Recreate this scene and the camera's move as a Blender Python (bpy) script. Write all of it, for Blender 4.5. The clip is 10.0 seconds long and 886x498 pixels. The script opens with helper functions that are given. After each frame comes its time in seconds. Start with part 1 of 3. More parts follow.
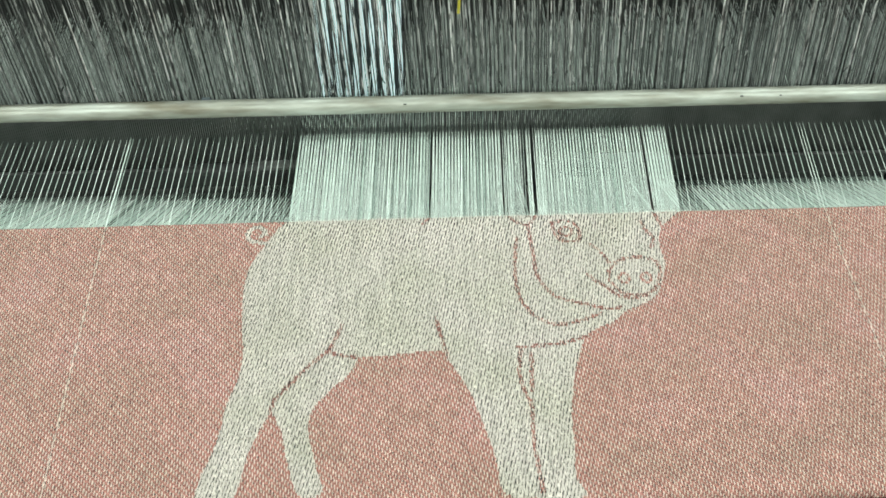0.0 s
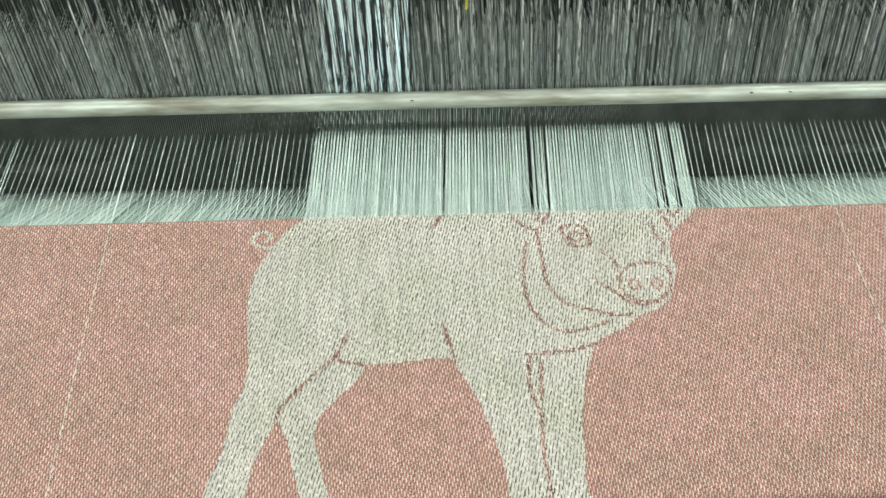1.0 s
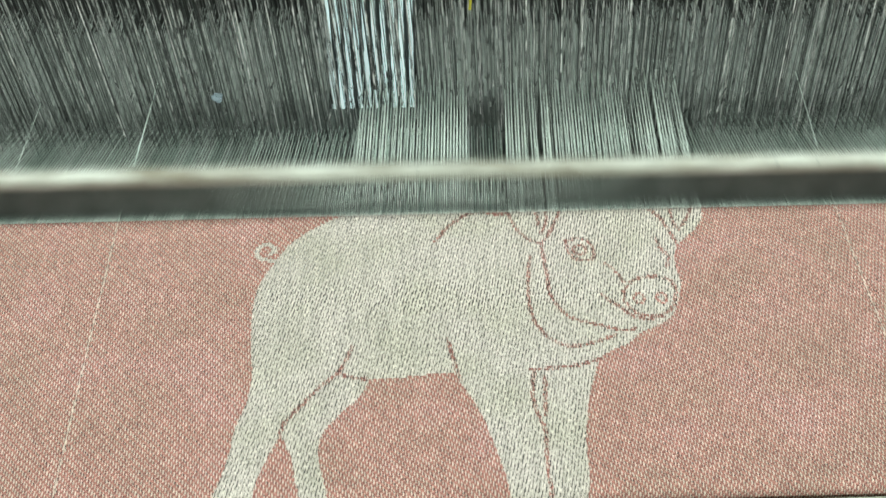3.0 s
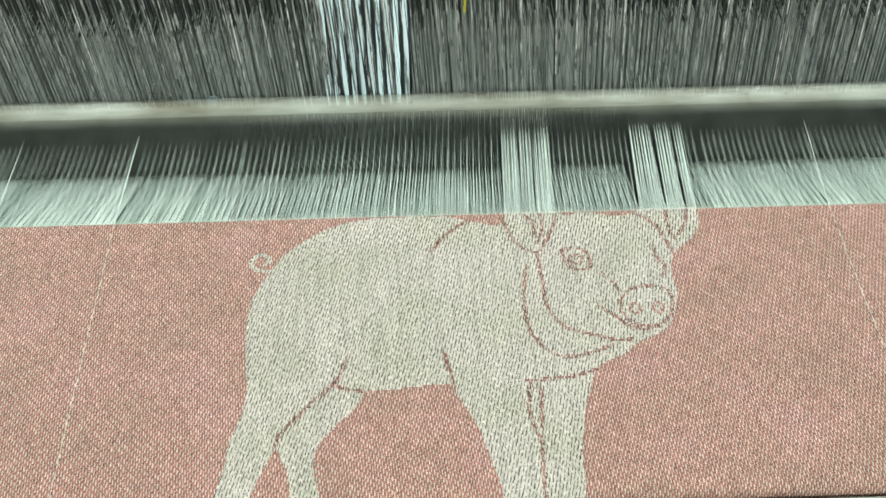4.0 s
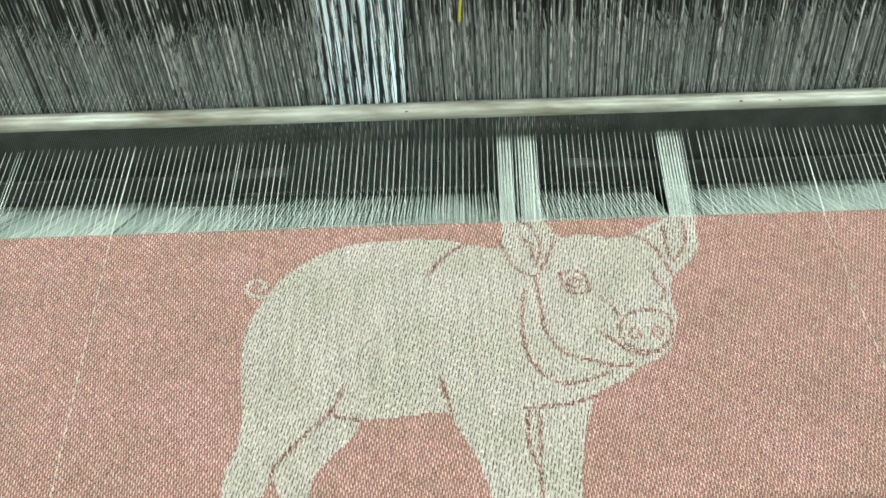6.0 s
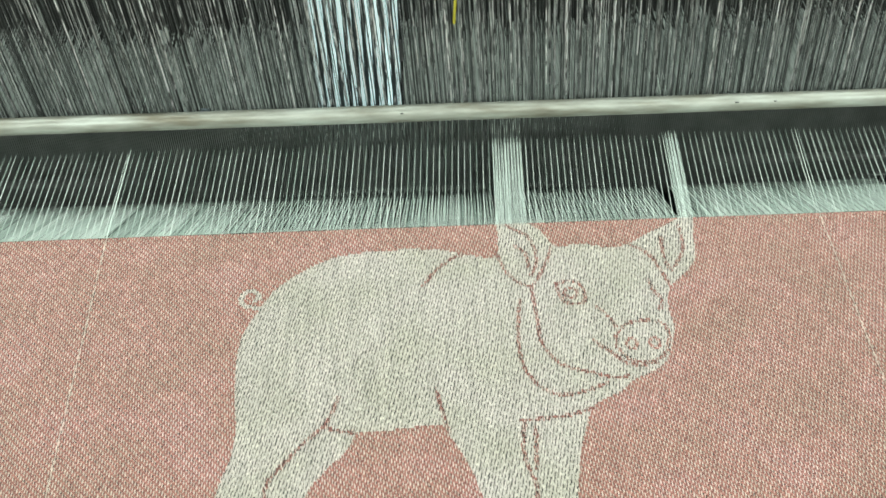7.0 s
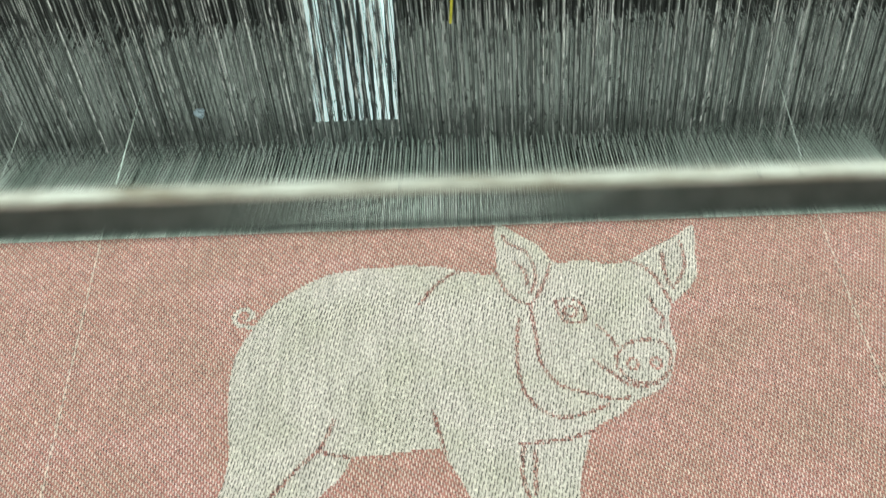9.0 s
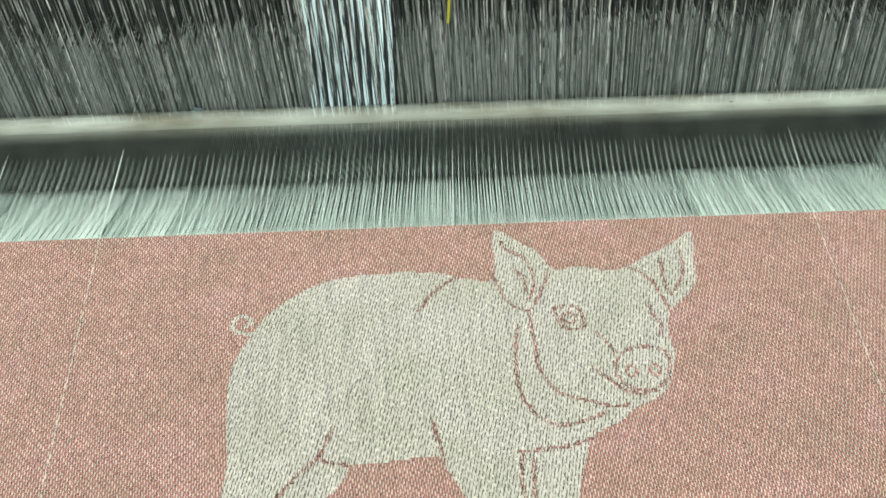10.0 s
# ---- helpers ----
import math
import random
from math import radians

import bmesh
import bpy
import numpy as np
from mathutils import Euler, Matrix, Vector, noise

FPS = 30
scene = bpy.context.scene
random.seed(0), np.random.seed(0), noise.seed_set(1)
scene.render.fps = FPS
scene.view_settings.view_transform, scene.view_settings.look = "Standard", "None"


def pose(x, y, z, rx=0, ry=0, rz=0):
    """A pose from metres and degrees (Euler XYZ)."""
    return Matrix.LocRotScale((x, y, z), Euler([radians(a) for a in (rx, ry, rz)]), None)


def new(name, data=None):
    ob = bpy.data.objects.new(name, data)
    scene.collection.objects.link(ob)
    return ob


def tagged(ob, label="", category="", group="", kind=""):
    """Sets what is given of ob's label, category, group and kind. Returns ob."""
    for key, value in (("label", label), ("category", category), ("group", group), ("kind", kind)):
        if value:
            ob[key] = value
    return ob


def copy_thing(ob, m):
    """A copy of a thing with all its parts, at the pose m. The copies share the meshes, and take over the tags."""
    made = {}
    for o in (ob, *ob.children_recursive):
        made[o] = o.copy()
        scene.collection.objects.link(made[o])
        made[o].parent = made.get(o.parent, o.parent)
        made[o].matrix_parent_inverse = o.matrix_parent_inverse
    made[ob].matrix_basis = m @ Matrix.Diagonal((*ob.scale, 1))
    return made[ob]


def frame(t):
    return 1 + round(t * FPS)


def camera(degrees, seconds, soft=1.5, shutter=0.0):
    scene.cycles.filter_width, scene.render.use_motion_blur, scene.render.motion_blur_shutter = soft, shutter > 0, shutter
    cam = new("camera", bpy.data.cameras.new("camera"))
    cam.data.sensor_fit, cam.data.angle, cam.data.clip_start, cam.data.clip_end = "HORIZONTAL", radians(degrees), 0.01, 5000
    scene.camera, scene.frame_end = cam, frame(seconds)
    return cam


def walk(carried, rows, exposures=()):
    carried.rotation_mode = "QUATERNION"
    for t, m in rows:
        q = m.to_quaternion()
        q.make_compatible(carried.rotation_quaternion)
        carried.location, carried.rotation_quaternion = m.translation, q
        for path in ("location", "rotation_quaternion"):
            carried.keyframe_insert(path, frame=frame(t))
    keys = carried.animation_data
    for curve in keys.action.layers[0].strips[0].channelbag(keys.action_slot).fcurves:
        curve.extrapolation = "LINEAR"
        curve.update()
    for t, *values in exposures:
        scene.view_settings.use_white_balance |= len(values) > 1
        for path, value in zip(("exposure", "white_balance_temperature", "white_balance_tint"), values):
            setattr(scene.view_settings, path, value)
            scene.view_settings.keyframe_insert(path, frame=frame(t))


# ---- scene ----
# The woven cloth lies flat at z = 0.95; the edge where weaving happens (the fell) is the line y = 0.
Z0 = 0.95            # height of the cloth over the floor
TAKE_UP = 0.00627    # metres of cloth drawn forward each second
PERIOD, FIRST_BEAT = 0.24, 0.130   # seconds from beat to beat, first beat
PICK, END = TAKE_UP * PERIOD, 0.0005  # spacing of weft rows and of warp ends
EDGE = 0.1915        # from the fell to the edge where the cloth bends down
HALF = 0.308         # half the width of the warp, a whole number of ends
REED_BACK = 0.0725   # where the reed stands between the beats
SECONDS = 10.0
BEATS = [FIRST_BEAT + PERIOD * k for k in range(-1, 43)]

# ---- camera ----
cam = camera(42.0, SECONDS, soft=1.62, shutter=0.5)
ROWS = [
    (0, -0.0082, -0.5034, 0.4851, -45.50, -0.16, -1.99),
    (0.5, -0.0106, -0.5010, 0.4825, -45.59, -0.19, -1.91),
    (1, -0.0109, -0.4994, 0.4825, -45.71, -0.21, -1.81),
    (1.5, -0.0110, -0.4990, 0.4822, -45.68, -0.23, -1.69),
    (2, -0.0115, -0.5019, 0.4837, -45.67, -0.20, -1.67),
    (2.5, -0.0113, -0.5048, 0.4857, -45.71, -0.25, -1.55),
    (4, -0.0086, -0.5057, 0.4888, -45.70, -0.46, -1.60),
    (4.5, -0.0072, -0.5045, 0.4901, -45.72, -0.60, -1.60),
    (5, -0.0069, -0.5040, 0.4911, -45.69, -0.57, -1.67),
    (5.5, -0.0070, -0.5044, 0.4924, -45.62, -0.65, -1.66),
    (7, -0.0028, -0.5033, 0.4934, -45.58, -0.98, -1.53),
    (7.5, -0.0005, -0.5015, 0.4949, -45.61, -1.01, -1.47),
    (8, -0.0000, -0.5010, 0.4949, -45.70, -1.01, -1.37),
    (8.5, -0.0013, -0.4983, 0.4934, -45.80, -0.99, -1.51),
    (9, -0.0021, -0.4972, 0.4938, -45.90, -0.89, -1.72),
    (9.5, -0.0032, -0.4974, 0.4956, -46.06, -0.84, -1.86),
    (10, -0.0043, -0.4995, 0.4959, -45.95, -0.61, -2.13),
]
walk(cam, [(t, pose(x, y, Z0 + z, 0, 0, yaw) @ pose(0, 0, 0, 90 + pitch) @ pose(0, 0, 0, 0, 0, roll))
           for t, x, y, z, pitch, roll, yaw in ROWS])

# ---- world and light ----
world = bpy.data.worlds.new("hall_air")
world.use_nodes = True
world.node_tree.nodes["Background"].inputs[0].default_value = (0.75, 0.95, 0.85, 1)
world.node_tree.nodes["Background"].inputs[1].default_value = 0.075
scene.world = world
scene.view_settings.exposure = 0.0
FRONT_POWER, LOOM_POWER = 92.0, 35.0
LAMPS = [(-1.4, -3.2), (1.4, -3.2), (-1.2, 0.2), (1.2, 0.2)]


def area_lamp(x, y, z, w, d, power, tint):
    data = bpy.data.lights.new("tube_light", "AREA")
    data.shape, data.size, data.size_y, data.energy, data.color = "RECTANGLE", w, d, power, tint
    ob = new("tube_light", data)
    ob.matrix_world = pose(x, y, z)
    return ob


for lx, ly in LAMPS:
    area_lamp(lx, ly, 3.30, 1.5, 0.3, FRONT_POWER if ly < 0 else LOOM_POWER, (0.92, 1.0, 0.93))

# ---- materials ----


def material(name, rough=0.6, metal=0.0):
    m = bpy.data.materials.new(name)
    m.use_nodes = True
    b = m.node_tree.nodes["Principled BSDF"]
    b.inputs["Roughness"].default_value, b.inputs["Metallic"].default_value = rough, metal
    return m, m.node_tree.nodes, m.node_tree.links, b


def ramp(nodes, links, source, stops):
    r = nodes.new("ShaderNodeValToRGB")
    while len(r.color_ramp.elements) < len(stops):
        r.color_ramp.elements.new(0.5)
    for e, (at, c) in zip(r.color_ramp.elements, stops):
        e.position, e.color = at, (*c, 1)
    links.new(source, r.inputs[0])
    return r.outputs[0]


def noise_of(nodes, links, scale, stretch=(1, 1, 1), detail=3.0):
    co, mp, n = nodes.new("ShaderNodeTexCoord"), nodes.new("ShaderNodeMapping"), nodes.new("ShaderNodeTexNoise")
    mp.inputs["Scale"].default_value = stretch
    links.new(co.outputs["Object"], mp.inputs[0])
    links.new(mp.outputs[0], n.inputs["Vector"])
    n.inputs["Scale"].default_value, n.inputs["Detail"].default_value = scale, detail
    return n.outputs["Fac"]


def bump(nodes, links, b, height, strength, distance):
    u = nodes.new("ShaderNodeBump")
    u.inputs["Strength"].default_value, u.inputs["Distance"].default_value = strength, distance
    links.new(height, u.inputs["Height"])
    links.new(u.outputs[0], b.inputs["Normal"])


def mixed(nodes, links, a, b, fac, mode="MULTIPLY"):
    m = nodes.new("ShaderNodeMix")
    m.data_type, m.blend_type = "RGBA", mode
    m.inputs[0].default_value = fac
    links.new(a, m.inputs[6])
    links.new(b, m.inputs[7])
    return m.outputs[2]


def surface(name, dark, light, scale, rough=0.6, metal=0.0, stretch=(1, 1, 1), relief=0.2, depth=0.001, fine=None):
    m, n, l, b = material(name, rough, metal)
    c = ramp(n, l, noise_of(n, l, scale, stretch), [(0.3, dark), (0.7, light)])
    fine_noise = noise_of(n, l, fine or scale * 9, stretch)
    shade = ramp(n, l, fine_noise, [(0.25, (0.78, 0.78, 0.78)), (0.75, (1, 1, 1))])
    l.new(mixed(n, l, c, shade, 0.8), b.inputs["Base Color"])
    bump(n, l, b, fine_noise, relief, depth)
    return m


def yarn(name, dark, light, scale, stretch, tones, streak):
    """Spun yarn of the cloth, with hairy, uneven colour, broad tones and streaks along the warp."""
    m, n, l, b = material(name, 0.85)
    b.inputs["Sheen Weight"].default_value = 0.1
    grain = noise_of(n, l, scale, stretch, 4)
    c = ramp(n, l, grain, [(0.32, dark), (0.68, light)])
    broad = ramp(n, l, noise_of(n, l, 26, (0.8, 1, 1), 5), [(0.34, tones[0]), (0.52, tones[1]), (0.66, tones[2])])
    lines = ramp(n, l, noise_of(n, l, 60, streak, 4), [(0.34, (0.80, 0.80, 0.80)), (0.62, (1, 1, 1))])
    l.new(mixed(n, l, mixed(n, l, c, broad, 1.0), lines, 1.0), b.inputs["Base Color"])
    bump(n, l, b, grain, 0.3, 0.0002)
    return m


PINKS = ((0.84, 0.86, 0.82), (0.94, 0.92, 0.90), (1, 0.97, 1))
WEFT = yarn("pink_weft_yarn", (0.14, 0.052, 0.042), (0.62, 0.282, 0.236), 420, (1, 5, 1), PINKS, (3.2, 2.2, 1))
WARP_DOT = yarn("rosy_cream_warp_yarn", (0.42, 0.32, 0.26), (0.95, 0.81, 0.71), 420, (5, 1, 1), PINKS, (3.2, 2.2, 1))
WARP_FACE = yarn("cream_warp_yarn", (0.34, 0.31, 0.265), (0.89, 0.83, 0.755), 420, (5, 1, 1),
                 ((0.88, 0.90, 0.84), (0.95, 0.95, 0.94), (1, 0.99, 1)), (6, 0.35, 1))


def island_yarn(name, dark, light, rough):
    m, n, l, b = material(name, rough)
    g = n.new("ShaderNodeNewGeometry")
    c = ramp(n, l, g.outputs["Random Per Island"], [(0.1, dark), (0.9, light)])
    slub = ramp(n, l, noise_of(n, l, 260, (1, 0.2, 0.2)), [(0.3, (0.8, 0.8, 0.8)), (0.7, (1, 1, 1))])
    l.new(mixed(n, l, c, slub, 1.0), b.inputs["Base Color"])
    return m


WARP = island_yarn("mint_white_warp_thread", (0.52, 0.65, 0.58), (0.86, 0.97, 0.90), 0.8)
# The same mint warp behind the heddles, with its shade put into the colour.
SHADED_WARP = island_yarn("shaded_mint_warp_thread", (0.135, 0.157, 0.144), (0.28, 0.318, 0.29), 0.8)


def heddle_material():
    m, n, l, b = material("heddle_wire", 0.4)
    g = n.new("ShaderNodeNewGeometry")
    c = ramp(n, l, g.outputs["Random Per Island"], [(0.0, (0.05, 0.056, 0.052)), (0.55, (0.10, 0.112, 0.105)), (0.74, (0.30, 0.33, 0.31)), (0.88, (0.9, 0.92, 0.9))])
    # Glints painted along each wire: bright stretches broken by dark ones.
    glints = ramp(n, l, noise_of(n, l, 45, (8, 8, 1.7), 4), [(0.42, (0.22, 0.22, 0.22)), (0.60, (1, 1, 1))])
    l.new(mixed(n, l, c, glints, 1.0), b.inputs["Base Color"])
    return m


HEDDLE = heddle_material()


def cord_material():
    m, n, l, b = material("pale_harness_cord", 0.35)
    g = n.new("ShaderNodeNewGeometry")
    c = ramp(n, l, g.outputs["Random Per Island"], [(0.0, (0.35, 0.38, 0.36)), (0.9, (1.0, 1.0, 0.98))])
    # Painted glints again, shorter and stronger on the cords.
    glints = ramp(n, l, noise_of(n, l, 45, (8, 8, 2.2), 4), [(0.42, (0.12, 0.12, 0.12)), (0.55, (1, 1, 1))])
    l.new(mixed(n, l, c, glints, 1.0), b.inputs["Base Color"])
    return m


CORD = cord_material()
BAR = surface("worn_pale_metal", (0.22, 0.20, 0.14), (0.66, 0.71, 0.64), 70, 0.44, 0.3, (0.3, 1.6, 1.6), 0.3, 0.0006, 260)
REED_STEEL = surface("dark_reed_steel", (0.10, 0.108, 0.102), (0.20, 0.212, 0.20), 60, 0.45, 0.3)
BEAM = surface("greenish_grey_painted_steel", (0.30, 0.32, 0.26), (0.42, 0.44, 0.36), 9, 0.5, 0.0, (1, 1, 1), 0.1)
# Dark steel parts, and also the shade inside and behind the loom.
DARK = surface("dark_steel_and_shade", (0.012, 0.013, 0.013), (0.03, 0.032, 0.03), 8, 0.6)
FLOOR = surface("worn_concrete", (0.20, 0.20, 0.19), (0.32, 0.32, 0.30), 3, 0.7)
PLASTER = surface("grey_plaster", (0.34, 0.36, 0.34), (0.42, 0.44, 0.41), 2, 0.9)
YELLOW = surface("yellow_cord", (0.55, 0.50, 0.04), (0.75, 0.68, 0.08), 90, 0.6)
LINT = surface("blue_grey_lint", (0.30, 0.40, 0.46), (0.46, 0.56, 0.62), 300, 0.95)


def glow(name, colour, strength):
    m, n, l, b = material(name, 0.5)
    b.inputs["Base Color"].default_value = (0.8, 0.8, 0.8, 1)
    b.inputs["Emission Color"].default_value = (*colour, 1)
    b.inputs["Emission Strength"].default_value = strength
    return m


TUBE = glow("lit_diffuser", (0.92, 1.0, 0.95), 6.0)
# Emission that stands in for blue-white light caught on the harness cords.
GLOW_FACE = glow("lit_blue_white_strip", (0.66, 0.96, 0.94), 0.9)
_n, _l = GLOW_FACE.node_tree.nodes, GLOW_FACE.node_tree.links
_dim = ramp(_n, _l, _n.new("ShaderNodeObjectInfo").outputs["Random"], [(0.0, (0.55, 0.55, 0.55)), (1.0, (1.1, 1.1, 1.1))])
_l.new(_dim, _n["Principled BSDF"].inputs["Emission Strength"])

# ---- helpers for meshes ----


def part(name, bm, mat, parent=None, label=""):
    me = bpy.data.meshes.new(name)
    bm.to_mesh(me)
    bm.free()
    for m in (mat if isinstance(mat, (list, tuple)) else [mat]):
        me.materials.append(m)
    ob = new(name, me)
    ob.parent = parent
    if label:
        ob["label"] = label
    return ob


def box(sx, sy, sz, x=0, y=0, z=0, bevel=0.0):
    bm = bmesh.new()
    bmesh.ops.create_cube(bm, size=1, matrix=Matrix.Translation((x, y, z)) @ Matrix.Diagonal((sx, sy, sz, 1)))
    if bevel:
        bmesh.ops.bevel(bm, geom=bm.edges[:], offset=bevel, segments=2, profile=0.6, affect="EDGES")
    return bm


def mesh_of(name, verts, faces, mats, which=None, smooth=False):
    me = bpy.data.meshes.new(name)
    me.from_pydata([tuple(v) for v in verts], [], [tuple(f) for f in faces])
    for m in mats:
        me.materials.append(m)
    if which is not None:
        me.polygons.foreach_set("material_index", np.asarray(which, np.int32))
    if smooth:
        me.polygons.foreach_set("use_smooth", np.ones(len(me.polygons), bool))
    me.update()
    return new(name, me)


def rods(lines, sides=4):
    """Thin rods: each line is (a, b, radius). Vertices and faces for mesh_of."""
    verts, faces = [], []
    for a, b, r in lines:
        a, b = Vector(a), Vector(b)
        d = (b - a).normalized()
        u = d.orthogonal().normalized()
        v = d.cross(u)
        base = len(verts)
        for p in (a, b):
            for k in range(sides):
                w = 2 * math.pi * (k + 0.5) / sides
                verts.append(p + r * (math.cos(w) * u + math.sin(w) * v))
        for k in range(sides):
            n = (k + 1) % sides
            faces.append((base + k, base + n, base + sides + n, base + sides + k))
    return verts, faces


# ---- the hall ----
def hall():
    def slab(name, sx, sy, sz, x, y, z, mat, label):
        ob = part(name, box(sx, sy, sz, x, y, z), mat)
        tagged(ob, label, "floor" if name == "floor" else "ceiling" if name == "ceiling" else "wall", kind="structure")
    slab("floor", 8, 8, 0.2, 0, 0, -0.1, FLOOR, "grey worn concrete floor of the weaving hall")
    slab("ceiling", 8.4, 8.4, 0.2, 0, 0, 3.6, PLASTER, "plain grey ceiling of the weaving hall")
    slab("wall_north", 8.4, 0.2, 3.5, 0, 4.1, 1.75, PLASTER, "plain grey wall of the weaving hall")
    slab("wall_south", 8.4, 0.2, 3.5, 0, -4.1, 1.75, PLASTER, "plain grey wall of the weaving hall")
    slab("wall_east", 0.2, 8.0, 3.5, 4.1, 0, 1.75, PLASTER, "plain grey wall of the weaving hall")
    slab("wall_west", 0.2, 8.0, 3.5, -4.1, 0, 1.75, PLASTER, "plain grey wall of the weaving hall")
    first = None
    for lx, ly in LAMPS:
        m = pose(lx, ly, 3.5)
        if first is None:
            first = new("ceiling_light")
            part("housing", box(1.56, 0.36, 0.1, 0, 0, -0.05, 0.01), PLASTER, first)
            part("diffuser", box(1.5, 0.3, 0.02, 0, 0, -0.112, 0.004), TUBE, first)
            first.matrix_world = m
            tagged(first, "white tube light fixed under the ceiling", "lamp", "ceiling lights")
        else:
            copy_thing(first, m)


hall()

# ---- the woven drawing: a standing pig in cream warp on pink weft ----
# Outlines in millimetres of cloth: x along the fell, y along the warp.
BACK = [(-106.5, -58), (-104.3, -37), (-97.7, -21.4), (-89.3, -5.2), (-77.1, 7), (-61.3, 17.2), (-41.7, 22.9), (-18.5, 24.8), (4.7, 24.1), (24.3, 18.6), (42, 18)]
HEAD = [(76, 23.6), (94.5, 24), (110.7, 20.4), (121.2, 23.5)]
FACE = [(140.7, -12.7), (136.9, -23), (136.3, -31), (137.2, -43.4), (133.5, -55), (128.1, -68), (117.8, -75), (108, -80), (101, -87), (91.4, -91.7), (84, -98)]
FORE_LEG = [(76.4, -118.4), (71, -144.3), (69.9, -169), (68.3, -187.3), (72.1, -197.2), (50.5, -198), (32.8, -194.7), (29.9, -177.6), (25.5, -157), (18.2, -131.3), (8.6, -112), (2.8, -103.8)]
BELLY = [(-20.2, -106.1), (-38.5, -107.7)]
FAR_LEG = [(-44.4, -117.6), (-56, -130.3), (-64.4, -142.8), (-64.2, -160.4), (-60.1, -177.5), (-56.8, -191.3), (-68.2, -192.8), (-74.8, -173.6), (-78, -158.2), (-83.5, -144)]
HIND_LEG = [(-87.4, -147.3), (-94.5, -166), (-97.4, -182.7), (-102, -196), (-117.6, -196), (-117, -180.3), (-113.5, -168.8), (-110.1, -151.7), (-108.6, -137.5), (-104.3, -119), (-103, -99.8), (-105, -83.6)]
LEFT_EAR = [(42.6, 16), (43.5, 36.8), (44.3, 56.7), (60.5, 45.5), (71, 35.3), (76.5, 22)]
RIGHT_EAR = [(121, 22), (136, 32), (151.1, 40.6), (163.8, 49.5), (161.2, 26.1), (158.3, 8.1), (151.3, -2.5), (139, -14)]
OUTLINE = BACK + LEFT_EAR[2:3] + LEFT_EAR[3:5] + HEAD + RIGHT_EAR[1:7] + FACE + FORE_LEG + BELLY + FAR_LEG + HIND_LEG
# Lines of weft drawn on the animal, and lines of warp drawn beside it.
DRAWN = [
    [(42.6, 16.3), (47.6, 0.6), (58.1, -8.5), (63.3, -4.5), (69.5, 8.2), (75.1, 23.6)],
    [(48.6, 47), (50.9, 41.1), (61.9, 31.2), (65.1, 12.9), (60.5, 0)], [(52.9, 24.8), (58.9, 17.7), (59.5, 6.6)],
    [(121.2, 23.5), (131.3, 14), (137.2, 0.4), (139.9, -11.8)],
    [(141.9, 27.1), (140.4, 9), (143.6, 0)], [(153.6, 35.8), (153.5, 17.3), (145.7, 2.1)],
    [(40, 18.7), (21.6, 18.7), (7.4, 9.2), (-2.8, -5.4)],
    [(74.4, -7.2), (84.2, -5.6), (89.9, -12.2), (88.5, -22.6), (79, -22.1), (75.2, -13.6), (74.4, -7.2)],
    [(78.6, -17.5), (79.4, -12.6), (84.1, -11), (86.2, -15), (83.5, -18.5), (79.5, -17.8)],
    [(59.7, -8.6), (60.8, -29.4), (61.9, -49.4), (69.4, -65.1), (85.1, -72.6), (99.4, -77.7), (106.2, -76.2)],
    [(52.4, -18.7), (49.4, -44.8), (49.8, -64.1), (55.9, -79.2), (66.9, -86.9), (80.4, -85.8), (94.4, -81.1)],
    [(46.2, -103.4), (57.9, -102.3), (72.6, -100.6), (84.8, -96.7)],
]
DRAWN_TOO = [
    [(103.9, -47.6), (111.2, -40), (122.6, -37.8), (131.4, -41.1), (132.7, -51), (128.5, -62.4), (119.1, -67.6), (108.8, -65.2), (103.9, -57.3), (103.9, -47.6)],
    [(91, -50.8), (100.3, -60.9), (109.7, -69), (123.6, -67.8)], [(95.8, -27.1), (101.3, -33.5), (104.7, -41.7)],
    [(128.6, -7.8), (130.3, -16.4), (133.7, -22.9), (131, -31)],
    [(-49.8, -83.6), (-54.1, -95.7), (-57.6, -102.3), (-68.6, -114.7), (-82.5, -133), (-85.3, -143.8)],
    [(-57.6, -102.3), (-47.7, -105.8), (-38.5, -107.7)], [(2, -81.5), (4.7, -93.9), (7.8, -108.7)],
    [(47.8, -105.5), (45.5, -119.1), (47.3, -132.4), (50.5, -143.6), (49.4, -164.8), (51.3, -194.8)],
    [(53.1, -107.7), (51.5, -132.6)],
]
NOSTRILS = [(111.5, -54.2), (124.4, -54.1)]
TAIL = [(-96, -18), (-100, -17.5), (-105, -16), (-107.5, -11), (-105, -5.5), (-100, -5), (-97.5, -9), (-99.5, -12.5)]


def flowing(points, closed=False, steps=6):
    """A smooth line through the points."""
    out, n = [], len(points)
    at = (lambda i: np.array(points[i % n], float)) if closed else (lambda i: np.array(points[min(max(i, 0), n - 1)], float))
    for i in range(n if closed else n - 1):
        a, b, c, d = at(i - 1), at(i), at(i + 1), at(i + 2)
        for k in range(steps):
            t = k / steps
            out.append(0.5 * (2 * b + (c - a) * t + (2 * a - 5 * b + 4 * c - d) * t * t + (3 * b - a - 3 * c + d) * t ** 3))
    if not closed:
        out.append(np.array(points[-1], float))
    return np.array(out)


def inside(poly, X, Y):
    odd = np.zeros(X.shape, bool)
    for (x0, y0), (x1, y1) in zip(poly, np.roll(poly, -1, 0)):
        if y0 != y1:
            odd ^= ((y0 > Y) != (y1 > Y)) & (X < (x1 - x0) * (Y - y0) / (y1 - y0) + x0)
    return odd


